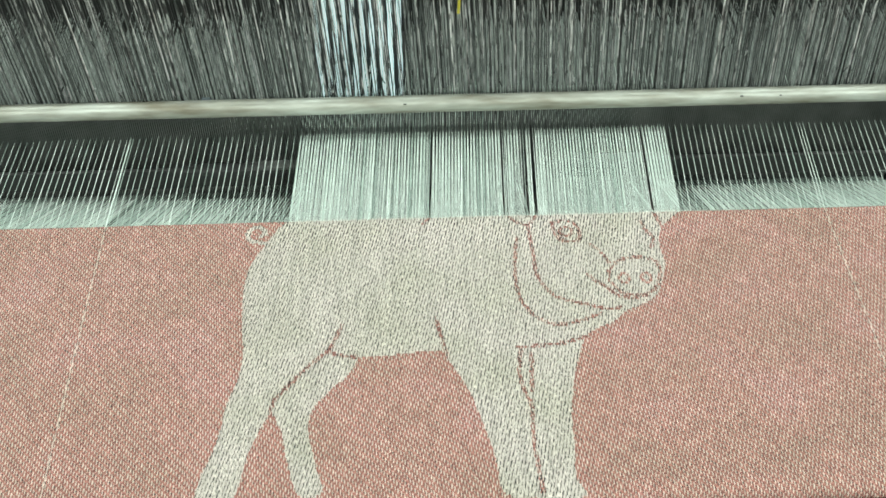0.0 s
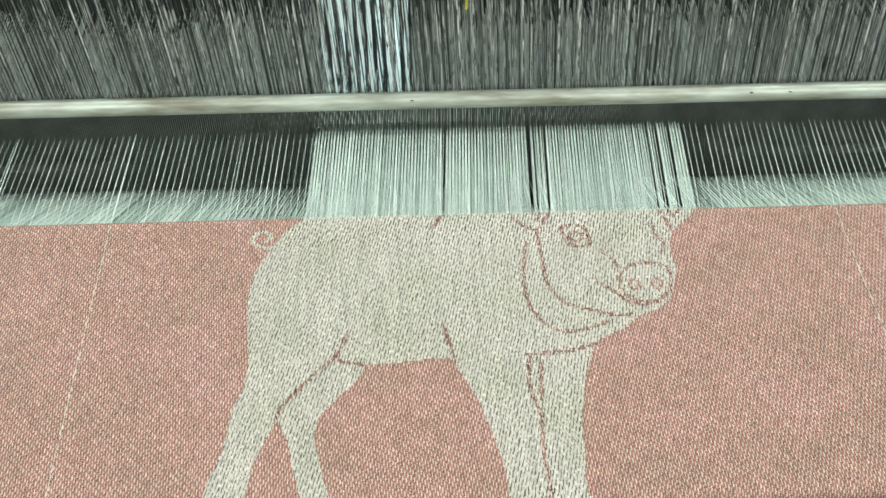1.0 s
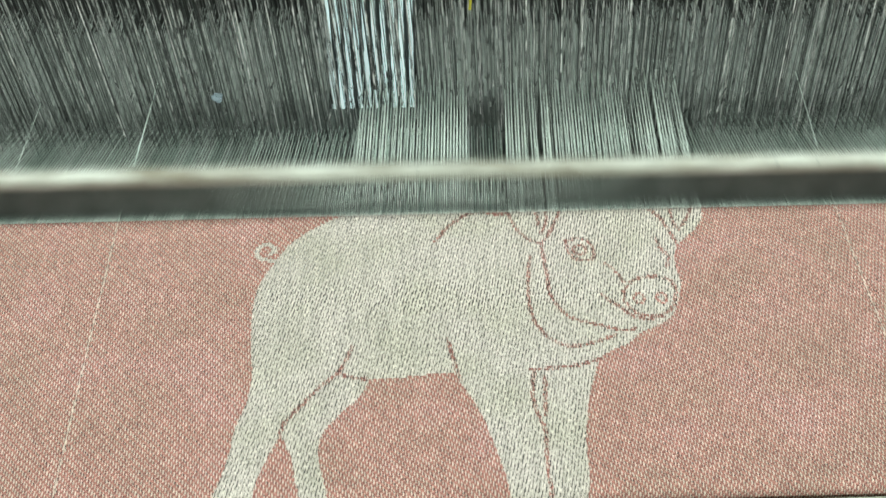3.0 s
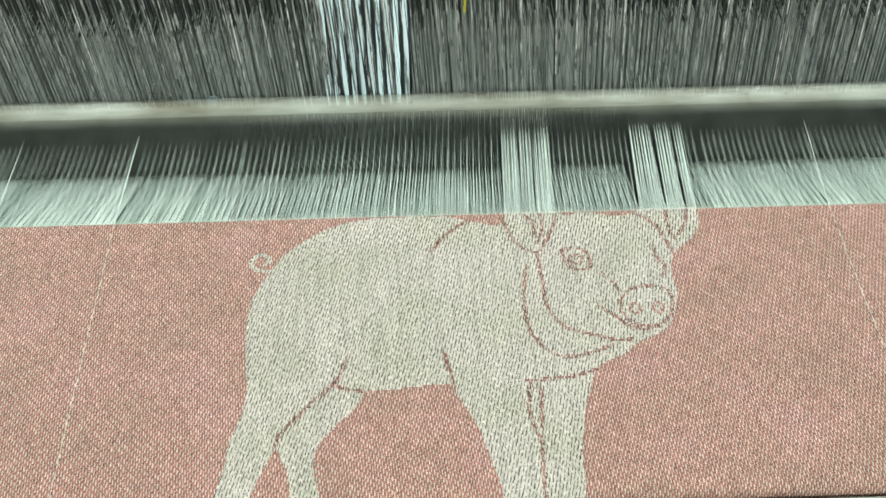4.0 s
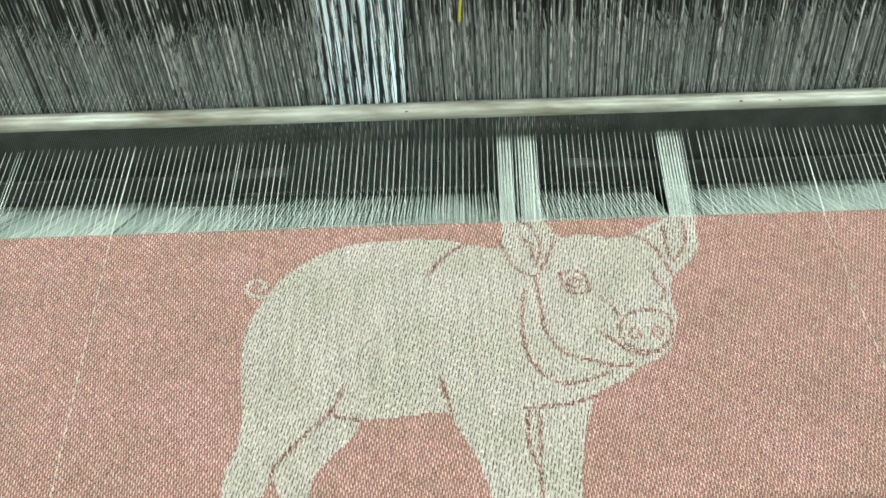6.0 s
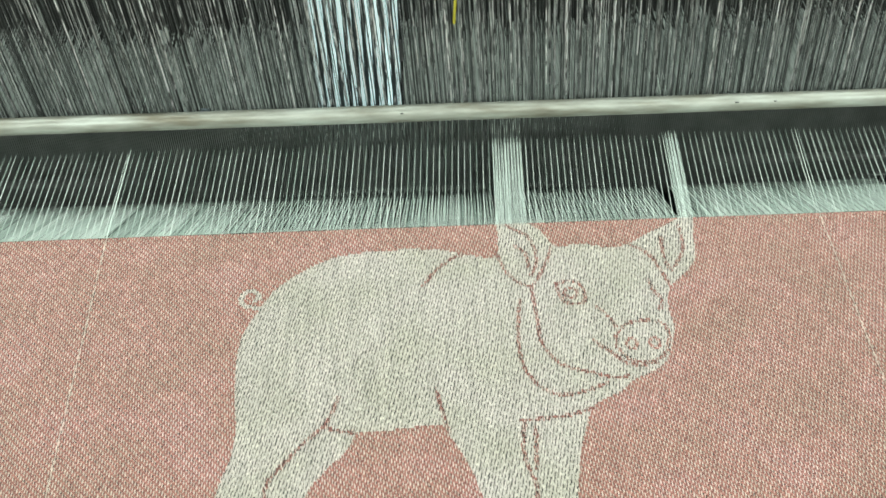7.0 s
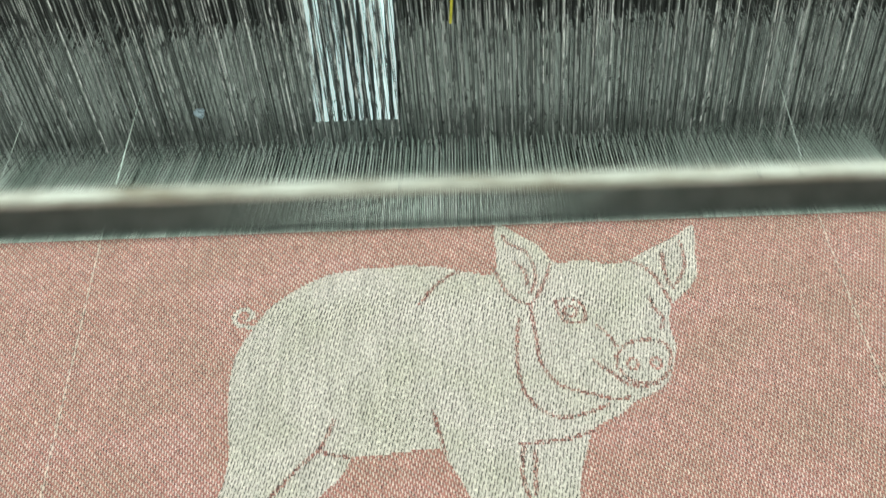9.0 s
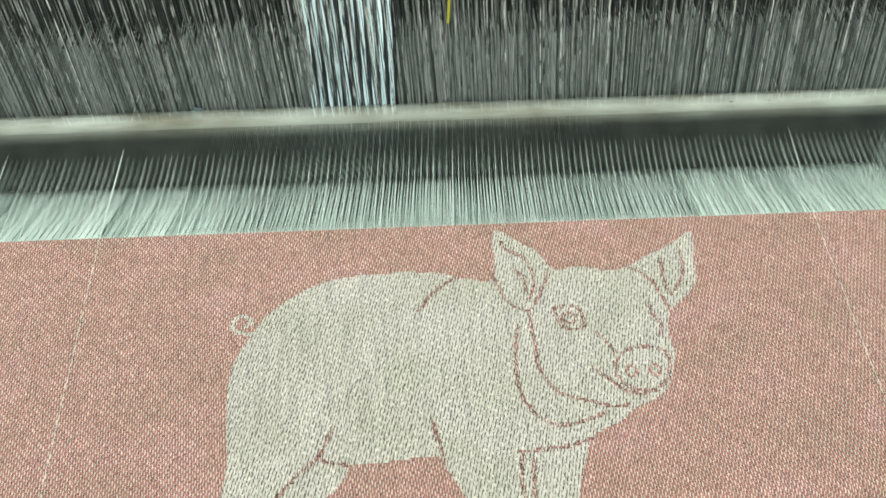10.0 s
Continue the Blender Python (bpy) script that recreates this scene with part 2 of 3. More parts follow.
def near_line(line, X, Y, width):
    hit = np.zeros(X.shape, bool)
    for a, b in zip(line[:-1], line[1:]):
        lo, hi = np.minimum(a, b) - width, np.maximum(a, b) + width
        m = (X >= lo[0]) & (X <= hi[0]) & (Y >= lo[1]) & (Y <= hi[1])
        if m.any():
            d = b - a
            k = np.clip(((X[m] - a[0]) * d[0] + (Y[m] - a[1]) * d[1]) / max(d @ d, 1e-9), 0, 1)
            hit[m] |= np.hypot(X[m] - a[0] - k * d[0], Y[m] - a[1] - k * d[1]) < width
    return hit


def drawing(X, Y, lines=True):
    """True where the cloth shows its cream warp; X and Y in metres of cloth."""
    X, Y = X * 1000, Y * 1000
    cream = inside(flowing(OUTLINE, True), X, Y)
    cream |= inside(np.array(LEFT_EAR), X, Y) | inside(np.array(RIGHT_EAR), X, Y)
    broken = np.random.default_rng(21).random(X.shape)     # the drawn lines are not quite whole
    for line in DRAWN + DRAWN_TOO if lines else []:
        cream &= ~(near_line(flowing(line), X, Y, 1.1) & (broken > 0.22))
    for nx, ny in NOSTRILS:
        r = np.hypot((X - nx) / 3.2, (Y - ny) / 4.2)
        cream &= ~((r > 0.6) & (r < 1.05))
    cream |= near_line(flowing(TAIL), X, Y, 1.5)
    return cream


COLS = int(round(2 * HALF / END))
ROW_LOW, ROW_HIGH = -156, 42     # weft rows: below 0 woven already, from 0 on still to come
DENT = 4                         # warp ends that share one gap of the reed
xs = -HALF + END * (np.arange(COLS) + 0.5)
ys = PICK * (np.arange(ROW_LOW, ROW_HIGH) + 0.5)
GX, GY = np.meshgrid(xs, ys)
CREAM = drawing(GX, GY)
LINES = drawing(GX, GY, False) & ~CREAM
ci, rj = np.meshgrid(np.arange(COLS), np.arange(ROW_LOW, ROW_HIGH))
weft_face = (ci + 3 * rj) % 8 == 0
warp_face = np.ones(ci.shape, bool)
UP = np.where(CREAM, warp_face, weft_face)
for sx, skip in ((-0.1935, 12), (0.2424, 3)):     # the doubled ends that draw a pale line
    UP[:, np.abs(xs - sx).argmin()] |= np.arange(ROW_LOW, ROW_HIGH) % skip != 1


def drift(seed, step, shape):
    """A smooth wandering of about -1 to 1 over the lattice, with bends about step cells apart."""
    rng = np.random.default_rng(seed)
    rows, cols = shape[0] // step + 3, shape[1] // step + 3
    coarse = rng.normal(0, 0.6, (rows, cols))
    wide = np.stack([np.interp(np.arange(shape[1]) / step, np.arange(cols), r) for r in coarse])
    return np.stack([np.interp(np.arange(shape[0]) / step, np.arange(rows), c) for c in wide.T], 1)


def cloth_relief():
    """Height of the yarns on a lattice of half ends and half picks: crests on the yarns, hollows between them."""
    h = np.full((2 * UP.shape[0] + 1, 2 * COLS + 1), -0.00020)
    h[1::2, 1::2] = np.where(UP, 0.00026, 0.00003)
    left, right = UP[:, :-1], UP[:, 1:]
    gap = (ci - 2 * rj // 3)[:, 1:] % 4 == 0       # the valleys between the dents lean with the twill
    h[1::2, 2:-1:2] = np.where(left & right, np.where(gap, -0.00022, 0.00010), np.where(left | right, -0.00006, 0.00002))
    low, high = UP[:-1], UP[1:]
    h[2:-1:2, 1::2] = np.where(low & high, 0.00020, np.where(low | high, 0.0, -0.00020))
    four = low[:, :-1] & low[:, 1:] & high[:, :-1] & high[:, 1:]
    h[2:-1:2, 2:-1:2] = np.where(four, np.where(gap[1:], -0.00024, 0.00004), -0.00022)
    dots = UP & ~CREAM                    # single warp floats: a hollow on either side
    h[1::2, 2::2][dots] = 0.0001
    h[1::2, :-1:2][dots] = 0.0001
    rng = np.random.default_rng(4)
    return h + rng.normal(0, 0.00003, h.shape)


RELIEF = cloth_relief()


def cloth_sway():
    """The warp ends wander a little sideways along the cloth."""
    rng = np.random.default_rng(12)
    s = rng.normal(0, 1, RELIEF.shape)
    for _ in range(3):
        s = (np.roll(s, 1, 0) + s + np.roll(s, -1, 0)) / 3
        s = (np.roll(s, 1, 1) + s + np.roll(s, -1, 1)) / 3
    return 0.00010 * s / s.std() + 0.00030 * drift(31, 22, s.shape) + 0.00022 * drift(32, 70, s.shape)


SWAY = cloth_sway()
SWAY_UP = 0.00032 * drift(33, 26, RELIEF.shape) + 0.0003 * drift(34, 80, RELIEF.shape)   # and the picks wander along it
DRAWN_FACES = np.repeat(np.repeat(CREAM, 2, 0), 2, 1)
FACES = np.repeat(np.repeat(UP & CREAM, 2, 0), 2, 1)
floats = np.repeat(np.repeat(UP & ~CREAM, 2, 0), 2, 1)
edge = np.zeros(FACES.shape, bool)
edge[:, ::2] = floats[:, ::2]
chance = [np.random.default_rng(k).random(edge.shape) for k in (6, 3, 8, 9, 14)]
FLOATS = floats | np.roll(floats, 1, 0) | np.roll(floats, -1, 0)     # a float shows half a pick more at each end
FLOATS |= np.roll(floats, 1, 1) & (chance[4] < 0.6)                  # and swells to the side
FLOATS &= ~DRAWN_FACES
# Slits between the yarns, cut for the shade there; near-black backing shows through.
hc, hr = np.meshgrid(np.arange(2 * COLS), np.arange(2 * UP.shape[0]))
along = hc - 2 * hr // 3 + np.round(1.5 * drift(41, 60, hc.shape)).astype(int)
lean = along % 7
SLITS = DRAWN_FACES & ((lean == 0) | ((lean == 1) & (chance[3] < 0.80))) & (chance[3] > 0.04)
SLITS &= (hr - 4 * (along // 7)) % 11 > 1          # bridges that close each slit now and then
SLITS |= np.roll(edge, 3, 1) & (chance[0] < 0.70)
SLITS |= np.roll(edge, -1, 1) & (chance[4] < 0.97) | (np.roll(edge, 2, 1) & (chance[1] < 0.8))
SLITS |= np.repeat(np.repeat(LINES & ~UP, 2, 0), 2, 1) & (chance[2] < 0.34)
SLITS &= ~FLOATS


def cloth_rows(name, first, last, parent):
    """Weft rows first..last-1 of the cloth as one woven sheet, in cloth space."""
    n, m = 2 * (last - first), 2 * COLS
    vx, vy = np.meshgrid(-HALF + END / 2 * np.arange(m + 1), PICK * first + PICK / 2 * np.arange(n + 1))
    if last - first == 1:                 # single rows lap a little over their neighbours
        vy[0] -= 0.00012
        vy[-1] += 0.00012
    k = 2 * (first - ROW_LOW)
    verts = np.stack([vx + SWAY[k:k + n + 1], vy + SWAY_UP[k:k + n + 1], RELIEF[k:k + n + 1]], 2).astype(np.float32)
    c, r = np.meshgrid(np.arange(m), np.arange(n))
    a = (r * (m + 1) + c).ravel()
    kept = ~SLITS[k:k + n].ravel()
    loops = np.stack([a, a + 1, a + m + 2, a + m + 1], 1).astype(np.int32)[kept]
    me = bpy.data.meshes.new(name)
    me.vertices.add(verts.shape[0] * verts.shape[1])
    me.vertices.foreach_set("co", verts.ravel())
    me.loops.add(loops.size)
    me.loops.foreach_set("vertex_index", loops.ravel())
    me.polygons.add(len(loops))
    me.polygons.foreach_set("loop_start", np.arange(0, loops.size, 4, dtype=np.int32))
    me.materials.append(WEFT)
    me.materials.append(WARP_FACE)
    me.materials.append(WARP_DOT)
    me.polygons.foreach_set("material_index", (FACES[k:k + n] + 2 * FLOATS[k:k + n]).astype(np.int32).ravel()[kept])
    me.polygons.foreach_set("use_smooth", np.ones(len(loops), bool))
    me.update(calc_edges=True)
    ob = new(name, me)
    ob.parent = parent
    return ob


SHEET_ROWS = -80
CLOTH = tagged(new("woven_cloth"), "pink jacquard cloth woven with a cream standing pig", "cloth")
CLOTH.location.z = Z0
PANEL = cloth_rows("panel", SHEET_ROWS, 0, CLOTH)
FRONT = [(j, tagged(cloth_rows("cloth_row", j, j + 1, CLOTH), kind="stuff")) for j in range(ROW_LOW, SHEET_ROWS)]
FRESH = [(j, tagged(cloth_rows("cloth_row", j, j + 1, CLOTH), kind="stuff")) for j in range(0, ROW_HIGH)]

# ---- breast beam ----
BEND = 0.0085


def breast_beam():
    thing = new("breast_beam")
    bm = box(1.3, 0.10, 0.10, 0, 0.05, -0.05)
    bmesh.ops.bevel(bm, geom=[e for e in bm.edges if all(abs(v.co.y) < 1e-6 and abs(v.co.z) < 1e-6 for v in e.verts)],
                    offset=BEND - 0.0006, segments=6, profile=0.5, affect="EDGES")
    # Near black, so the slits in the cloth above look shaded.
    part("body", bm, DARK, thing)
    thing.matrix_world = pose(0, -EDGE - BEND + 0.0012, Z0 - 0.0012)
    tagged(thing, "steel breast beam under the cloth, coloured near black for shade", "beam")
    # Added plate, unseen but for the slits, which it keeps dark.
    bed = part("slit_backing", box(1.3, 0.46, 0.02, 0, 0.03, -0.115, 0.002), DARK)
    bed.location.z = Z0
    tagged(bed, "near-black plate added under the cloth as shade in its slits", "machine frame")
    apron = new("front_cover")
    part("plate", box(1.3, 0.22, 0.02, 0, -0.11, 0, 0.004), BEAM, apron)
    part("skirt", box(1.3, 0.02, 0.86, 0, -0.21, -0.44, 0.004), BEAM, apron)
    apron.matrix_world = pose(0, -EDGE - BEND - 0.0024, Z0 - 0.0135)
    tagged(apron, "greenish grey steel cover before the breast beam", "machine cover")


breast_beam()

# ---- reed: pale cap, dark wires, lower bar ----


def reed():
    thing = new("reed")
    bm = bmesh.new()
    n, r = 14, 0.0056
    rings = []
    for k in range(61):
        x = -HALF - 0.02 + (2 * HALF + 0.04) * k / 60
        wob = 0.0002 * noise.noise((x * 30, 0, 0))
        rings.append([bm.verts.new((x, r * 0.9 * math.cos(a), 0.030 + r * 1.05 * math.sin(a) + wob)) for a in [2 * math.pi * i / n for i in range(n)]])
    for p, q in zip(rings[:-1], rings[1:]):
        for i in range(n):
            bm.faces.new((p[i], q[i], q[(i + 1) % n], p[(i + 1) % n])).smooth = True
    bm.faces.new(rings[0]), bm.faces.new(rings[-1][::-1])
    part("cap", bm, BAR, thing, "worn pale metal cap of the reed")
    pitch, lines_v, lines_f = 0.00135, [], []
    for k in range(int(2 * HALF / pitch)):
        x = -HALF + pitch * (k + 0.5)
        b = len(lines_v)
        for z in (-0.066, 0.027):
            lines_v += [(x - 0.0002, -0.0018, z), (x + 0.0002, -0.0018, z), (x + 0.0002, 0.0018, z), (x - 0.0002, 0.0018, z)]
        lines_f += [(b + i, b + (i + 1) % 4, b + 4 + (i + 1) % 4, b + 4 + i) for i in range(4)]
    wires = mesh_of("reed_wires", lines_v, lines_f, [REED_STEEL])
    wires.parent = thing
    tagged(wires, "fine dark steel reed wires", kind="stuff")
    part("lower_bar", box(2 * HALF + 0.04, 0.014, 0.03, 0, 0, -0.079, 0.003), DARK, thing, "dark lower bar of the reed")
    for dx, dy, rr in ((0.2005, -0.0046, 0.0009), (0.225, -0.0046, 0.0007), (-0.012, -0.0046, 0.0008)):
        bm = bmesh.new()
        bmesh.ops.create_icosphere(bm, subdivisions=1, radius=rr, matrix=Matrix.Translation((dx, dy, 0.0335)) @ Matrix.Diagonal((1.6, 0.5, 0.6, 1)))
        part("dent_mark", bm, DARK, thing, "dark nick in the cap")
    tagged(thing, "loom reed with pale metal cap and fine dark wires", "loom reed")
    return thing


REED = reed()

# ---- warp threads, in sets that rise and fall together ----
YARN = 0.00023
ROW_GAP, HEDDLE_Y = 0.005, 0.097
SETS = 8
BIN = 2                              # ends that rise together under the drawing
first_bin, last_bin = -0.125, 0.172
dense = {}                           # (cream or not, pick by pick) -> ends
plain_sets = [[] for _ in range(SETS)]
held, middle = [], []
for i in range(COLS):
    x = xs[i]
    if abs(x + 0.1935) < 0.0004 or abs(x - 0.2424) < 0.0003 or abs(x + 0.2675) < 0.0004:
        held.append(i)
    elif i % SETS == 0 and first_bin < x < last_bin:
        middle.append(i)
    else:
        c = min((i // BIN) * BIN + BIN // 2, COLS - 1)
        seq = tuple(bool(v) for v in CREAM[-ROW_LOW:, c])
        if first_bin < x < last_bin:
            dense.setdefault(seq, []).append(i)
        else:
            plain_sets[i % SETS].append(i)


def at_reed(x):
    """The warp draws in a little from the cloth to the reed."""
    return 0.99 * x + 0.0032


def threads(name, ends, label, fine=1.0):
    rng = random.Random(7 * len(ends) + ends[0])
    lines = []
    for i in ends:
        x = xs[i]
        y1 = HEDDLE_Y + ROW_GAP * (i % SETS)
        mid = (i // DENT + 0.5) * DENT * END - HALF
        xr = at_reed(mid + 0.5 * (x - mid)) + rng.uniform(-1, 1) * 0.00016
        lines.append(((x, -0.0006, 0), (x + (xr - x) * y1 / REED_BACK, y1, 0), fine * YARN * rng.uniform(0.7, 1.3)))
    v, f = rods(lines, 5)
    ob = mesh_of(name, v, f, [WARP], smooth=True)
    ob.location.z = Z0
    return tagged(ob, label, "warp threads", "warp thread sets", "stuff")


PLAIN = [threads("warp_threads", p, "mint white warp threads that rise in turn", 0.96) for p in plain_sets]
DENSE = [(seq, threads("warp_threads", ends, "mint white warp threads lifted for the cream drawing", 0.68)) for seq, ends in dense.items()]
HELD = threads("warp_threads", held, "mint white warp threads held up in the shed")

MIDDLE = threads("warp_threads", middle, "mint white warp threads lifted at every pick")

# ---- heddles behind the reed, one row for each set ----


def heddle_row(g):
    rng = random.Random(50 + g)
    lines = []
    y = HEDDLE_Y + ROW_GAP * g
    k = 0
    x = -0.46 + END * g
    while x < 0.46:
        xx = x + rng.uniform(-1, 1) * 0.0007
        yy = y + rng.uniform(-1, 1) * 0.003
        lean = rng.uniform(-1, 1) * 0.002
        fan = 0.076 * xx - 0.057
        lines.append(((xx - 0.22 * fan, yy, -0.22), (xx + lean + 0.6 * fan, yy, 0.60), 0.00022 * rng.uniform(0.6, 1.5)))
        for _ in range(rng.choice((0, 1, 1, 2))):        # short rods added as glints on the eyes and twists low on the wires
            zz, tip = rng.triangular(-0.02, 0.075, 0.0), rng.uniform(-1, 1) * 0.0012
            lines.append(((xx - tip, yy - 0.001, zz), (xx + tip, yy - 0.001, zz + rng.uniform(0.002, 0.006)), rng.uniform(0.0003, 0.0005)))
        x += END * SETS * rng.uniform(1.0, 1.9)
    v, f = rods(lines, 4)
    ob = mesh_of("heddles", v, f, [HEDDLE])
    ob.location.z = Z0
    return tagged(ob, "row of thin pale wire heddles behind the reed", "heddles", "heddle rows", "stuff")


HEDDLES = [heddle_row(g) for g in range(SETS)]


def harness_cords():
    """Pale cords and glinting wires before the heddle rows, each ending at its own height."""
    rng = random.Random(77)
    lines = []
    x = -0.45
    while x < 0.45:
        fan = 0.076 * x - 0.057 + rng.uniform(-1, 1) * 0.01
        low, y = rng.choice((-0.02, 0.0, 0.02, 0.035, 0.05)) + rng.uniform(-1, 1) * 0.012, rng.uniform(0.088, 0.136)
        lines.append(((x + low * fan, y, low), (x + 0.6 * fan, y, 0.60), rng.uniform(0.00020, 0.00050) * (1.5 if rng.random() < 0.3 else 1.0)))
        x += rng.uniform(0.0008, 0.0048)
    v, f = rods(lines, 5)
    ob = mesh_of("harness_cords", v, f, [CORD])
    ob.location.z = Z0
    tagged(ob, "pale harness cords hanging before the heddles", "cords", kind="stuff")


harness_cords()


def behind():
    rng, lines = random.Random(5), []
    # Warp sheet in the darkened colour, so it reads as lying in shade.
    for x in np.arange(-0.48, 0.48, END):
        if abs(x + 0.042) < 0.031:                   # the glowing strips stand here
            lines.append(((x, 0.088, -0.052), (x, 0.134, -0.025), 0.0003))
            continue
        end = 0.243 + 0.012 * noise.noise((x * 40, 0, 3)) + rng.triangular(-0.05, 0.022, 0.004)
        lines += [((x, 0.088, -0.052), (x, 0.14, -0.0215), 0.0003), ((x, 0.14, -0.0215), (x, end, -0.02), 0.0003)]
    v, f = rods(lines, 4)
    sheet = mesh_of("back_warp", v, f, [SHADED_WARP])
    sheet.location.z = Z0
    tagged(sheet, "mint warp sheet behind the heddles, coloured dark for shade", "warp threads", kind="stuff")
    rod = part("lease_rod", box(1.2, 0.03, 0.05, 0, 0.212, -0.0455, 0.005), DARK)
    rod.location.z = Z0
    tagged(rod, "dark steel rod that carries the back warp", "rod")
    # Added dark plane that stands for the unlit depth behind the heddles.
    back = part("dark_backdrop", box(1.6, 0.04, 1.9, 0, 0.62, 0, 0.01), DARK)
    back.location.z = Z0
    tagged(back, "dark plane added behind the loom for its unlit depth", "machine frame")
    # Added glowing strips with a dark backing, in place of brightly lit cords.
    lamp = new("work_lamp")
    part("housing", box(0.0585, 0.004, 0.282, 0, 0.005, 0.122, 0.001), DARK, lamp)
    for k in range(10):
        part("light_strip", box(0.0031, 0.003, 0.28, -0.02745 + 0.0061 * k, 0, 0.122, 0.001), GLOW_FACE, lamp, "glowing blue white strip")
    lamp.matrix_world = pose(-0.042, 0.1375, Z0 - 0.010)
    tagged(lamp, "glowing strips added for the blue white light on the cords", "lamp")
    v, f = rods([((0.0221, 0.088, 0.0865), (0.0412, 0.088, 0.5), 0.0009)], 8)
    cord = mesh_of("yellow_cord", v, f, [YELLOW])
    cord.location.z = Z0
    tagged(cord, "yellow cord hanging among the heddles", "cord")
    bm = bmesh.new()
    bmesh.ops.create_icosphere(bm, subdivisions=3, radius=0.0034)
    for vert in bm.verts:
        vert.co *= 0.75 + 0.7 * noise.noise(vert.co * 500)
        vert.co.x *= 1.4
    tuft = part("lint_tuft", bm, LINT)
    tuft.location = (-0.1408, 0.0945, Z0 + 0.0185)
    tagged(tuft, "blue grey tuft of lint caught on the warp", "lint")


def rapier(side):
    thing = new("rapier")
    part("head", box(0.07, 0.010, 0.014, 0.035, 0, 0, 0.003), DARK, thing)
    part("clamp", box(0.018, 0.008, 0.005, 0.008, 0, 0.006, 0.0015), REED_STEEL, thing)
    part("tape", box(0.55, 0.003, 0.016, 0.34, 0, -0.002, 0.001), DARK, thing)
    tagged(thing, "dark steel rapier head that carries the weft", "rapier", "rapiers")
    return thing


RAPIERS = [rapier(-1), rapier(1)]
tray = new("weft_tray")
part("body", box(0.72, 0.16, 0.72, 0, 0, -0.36, 0.006), BEAM, tray)
tray.matrix_world = pose(0.80, 0.042, Z0 - 0.088)
tagged(tray, "greenish grey steel side box of the loom", "machine cover")


behind()


# ---- movement ----
def phase(t):
    """Seconds from the nearest beat."""
    return (t - FIRST_BEAT + PERIOD / 2) % PERIOD - PERIOD / 2


def stroke(t):
    """0 with the reed back, 1 with the reed at the cloth: a quick knock and a slower return."""
    return float(np.interp(phase(t), (-0.045, -0.03, -0.0233, -0.0167, -0.01, -0.0033, 0.0033, 0.01, 0.0167, 0.0233, 0.03, 0.04),
                           (0, 0.08, 0.90, 0.55, 0.97, 1.0, 0.95, 0.62, 0.60, 0.20, 0, 0)))


def snap(t):
    return round(t * FPS) / FPS


def lift(t, states):
    """Height of a set of threads at the reed: up or down pick by pick."""
    k = math.floor((t - FIRST_BEAT) / PERIOD + 0.5)     # nearest beat
    d = t - FIRST_BEAT - PERIOD * k
    before, after = states(k), states(k + 1)
    if before and after:
        return SHED_TOP
    if after if d >= 0 else before:
        return raised(d)
    return SHED_MID + (SHED_LOW - SHED_MID) * min(1, abs(d) / 0.095) ** 0.75


SHED_TOP, SHED_MID, SHED_LOW = 0.0078, -0.013, -0.0415


def raised(d):
    """Height of a lifted thread, d seconds from the beat."""
    return SHED_MID + (SHED_TOP - SHED_MID) * min(1, abs(d) / (0.05 if d >= 0 else 0.10)) ** 0.8


def place_on_path(u):
    """Where cloth lies that is u metres from the fell: y, z and its turn."""
    if u <= EDGE:
        return -u, 0.0, 0.0
    a = min((u - EDGE) / BEND, math.radians(88))
    y, z = -EDGE - BEND * math.sin(a), -BEND * (1 - math.cos(a))
    rest = u - EDGE - BEND * math.radians(88)
    if rest > 0:
        y, z = y - rest * math.cos(a), z - rest * math.sin(a)
    return y, z, math.degrees(a)


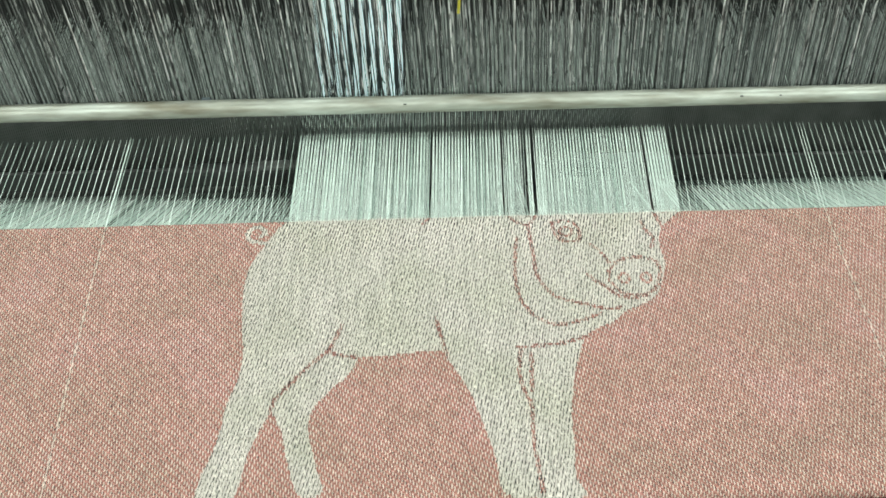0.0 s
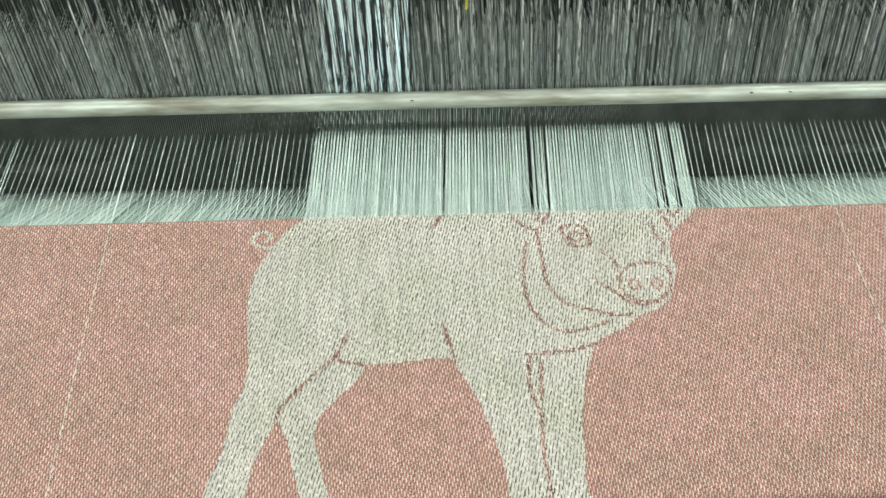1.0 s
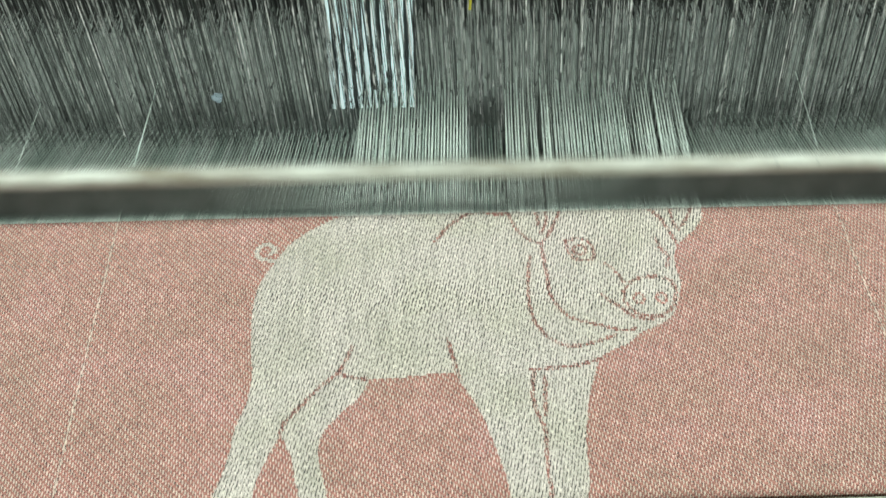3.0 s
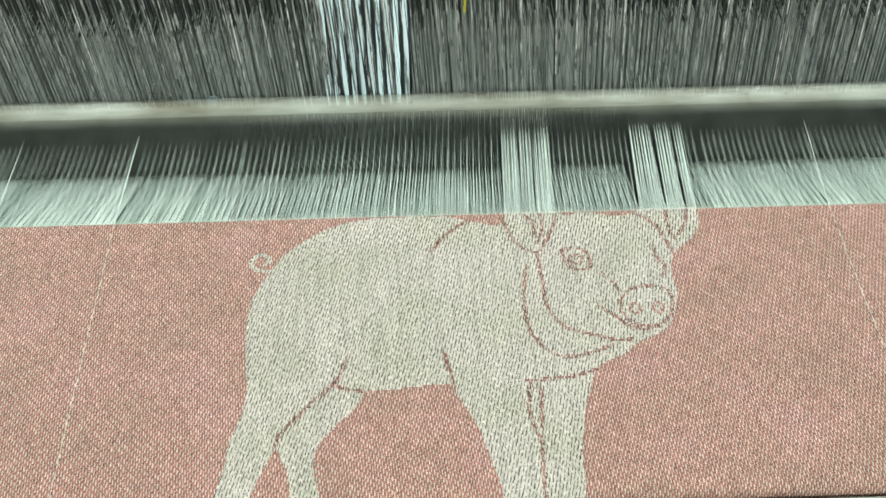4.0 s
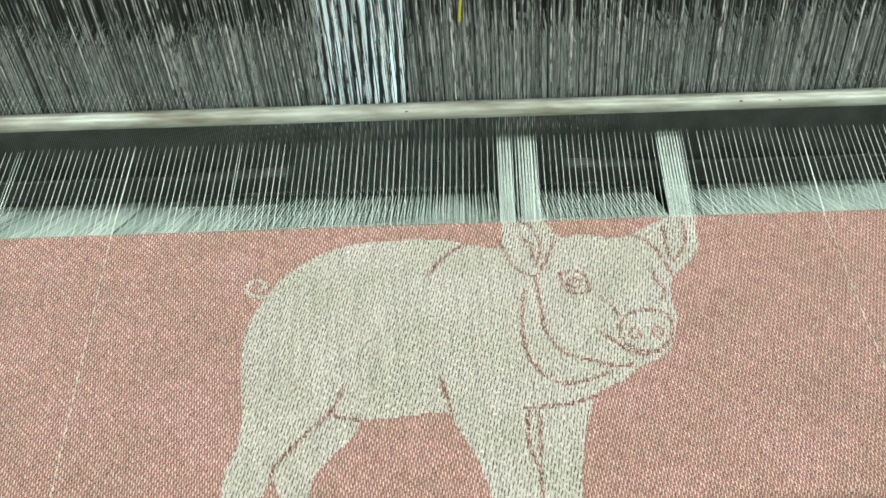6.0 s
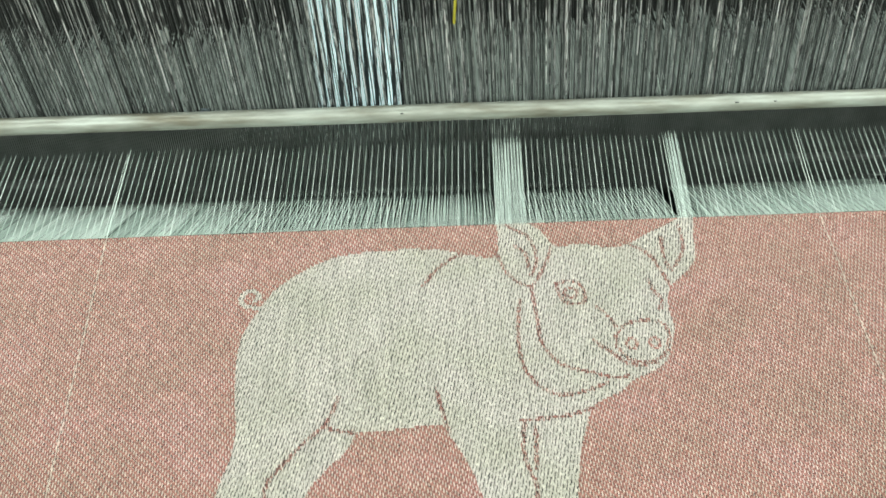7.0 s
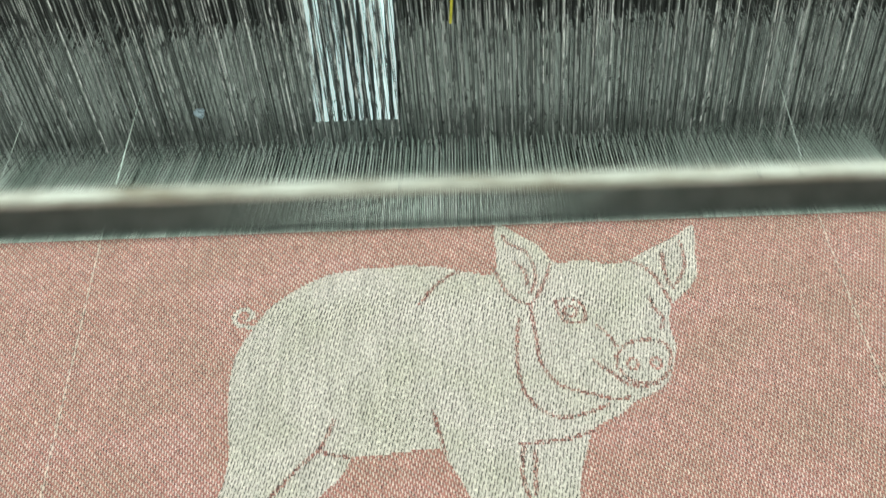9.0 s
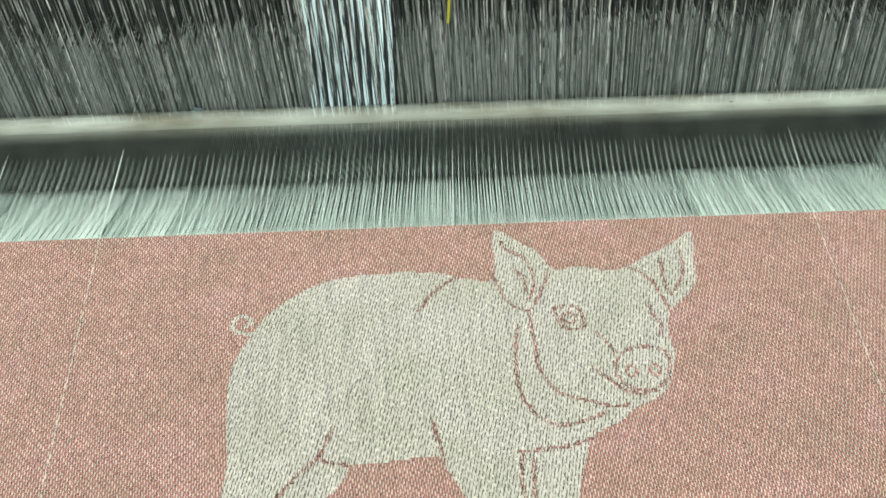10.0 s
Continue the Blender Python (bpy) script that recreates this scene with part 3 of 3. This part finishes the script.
def motions():
    times = [f / FPS for f in range(int(SECONDS * FPS) + 2)]
    walk(PANEL, [(t / 2, pose(0, -TAKE_UP * t / 2, 0)) for t in range(21)])
    for j, ob in FRONT:
        yc = PICK * (j + 0.5)
        rows = []
        for k in range(51):
            t = k * 0.2
            y, z, a = place_on_path(TAKE_UP * t - yc)
            rows.append((t, pose(0, y, z, a) @ pose(0, -yc, 0)))
        walk(ob, rows)
    for j, ob in FRESH:
        tk = FIRST_BEAT + PERIOD * j
        yc = PICK * (j + 0.5)
        wait = pose(0.80, 0.042 - yc, -0.002 * j)
        laid, pushed = pose(0, 0.040 - yc, -0.030), pose(0, 0.030 - yc, -0.022)
        rows = [(0, wait if tk > 0.15 else laid)]
        for t, m in ((tk - 0.10, wait), (tk - 0.06, laid), (tk - 0.03, pushed)):
            if 0.03 < snap(t) < SECONDS:
                rows.append((snap(t), m))
        steps = [tk, tk + 0.034, tk + 0.067, tk + 0.1] + [k / 2 for k in range(20) if k / 2 > tk + 0.2]
        for t in steps:
            t = snap(t)
            if rows[-1][0] + 0.02 < t < SECONDS - 0.02:
                rows.append((t, pose(0, -TAKE_UP * t, 0)))
        rows.append((SECONDS, pose(0, -TAKE_UP * SECONDS, 0)))
        walk(ob, rows)
    walk(REED, [(t, pose(0, REED_BACK - REED_BACK * stroke(t), Z0, 2.0 * stroke(t))) for t in times])
    for side, ob in zip((-1, 1), RAPIERS):
        rows = []
        for t in times:
            into = max(0.0, (abs(phase(t)) - 0.07) / 0.05)
            rows.append((t, pose(side * (0.42 - 0.415 * into), 0.062, Z0 - 0.016, 0, 0, 0 if side > 0 else 180)))
        walk(ob, rows)

    def swing(ob, states):
        walk(ob, [(t, pose(0, 0, Z0, math.degrees(math.atan2(lift(t, states), REED_BACK)))) for t in times])
    for g, ob in enumerate(PLAIN):
        swing(ob, lambda k, g=g: (g + 3 * k) % SETS == 0)
    for seq, ob in DENSE:
        swing(ob, lambda k, seq=seq: seq[min(max(k, 0), len(seq) - 1)])
    walk(HELD, [(t, pose(0, 0, Z0, math.degrees(math.atan2(SHED_TOP, REED_BACK)))) for t in (0, SECONDS)])
    walk(MIDDLE, [(t, pose(0, 0, Z0, math.degrees(math.atan2(raised(phase(t)), REED_BACK)))) for t in times])
    for g, ob in enumerate(HEDDLES):
        far = (HEDDLE_Y + ROW_GAP * g) / REED_BACK
        walk(ob, [(t, pose(0, 0, Z0 + far * lift(t, lambda k, g=g: (g + 3 * k) % SETS == 0))) for t in times])


motions()
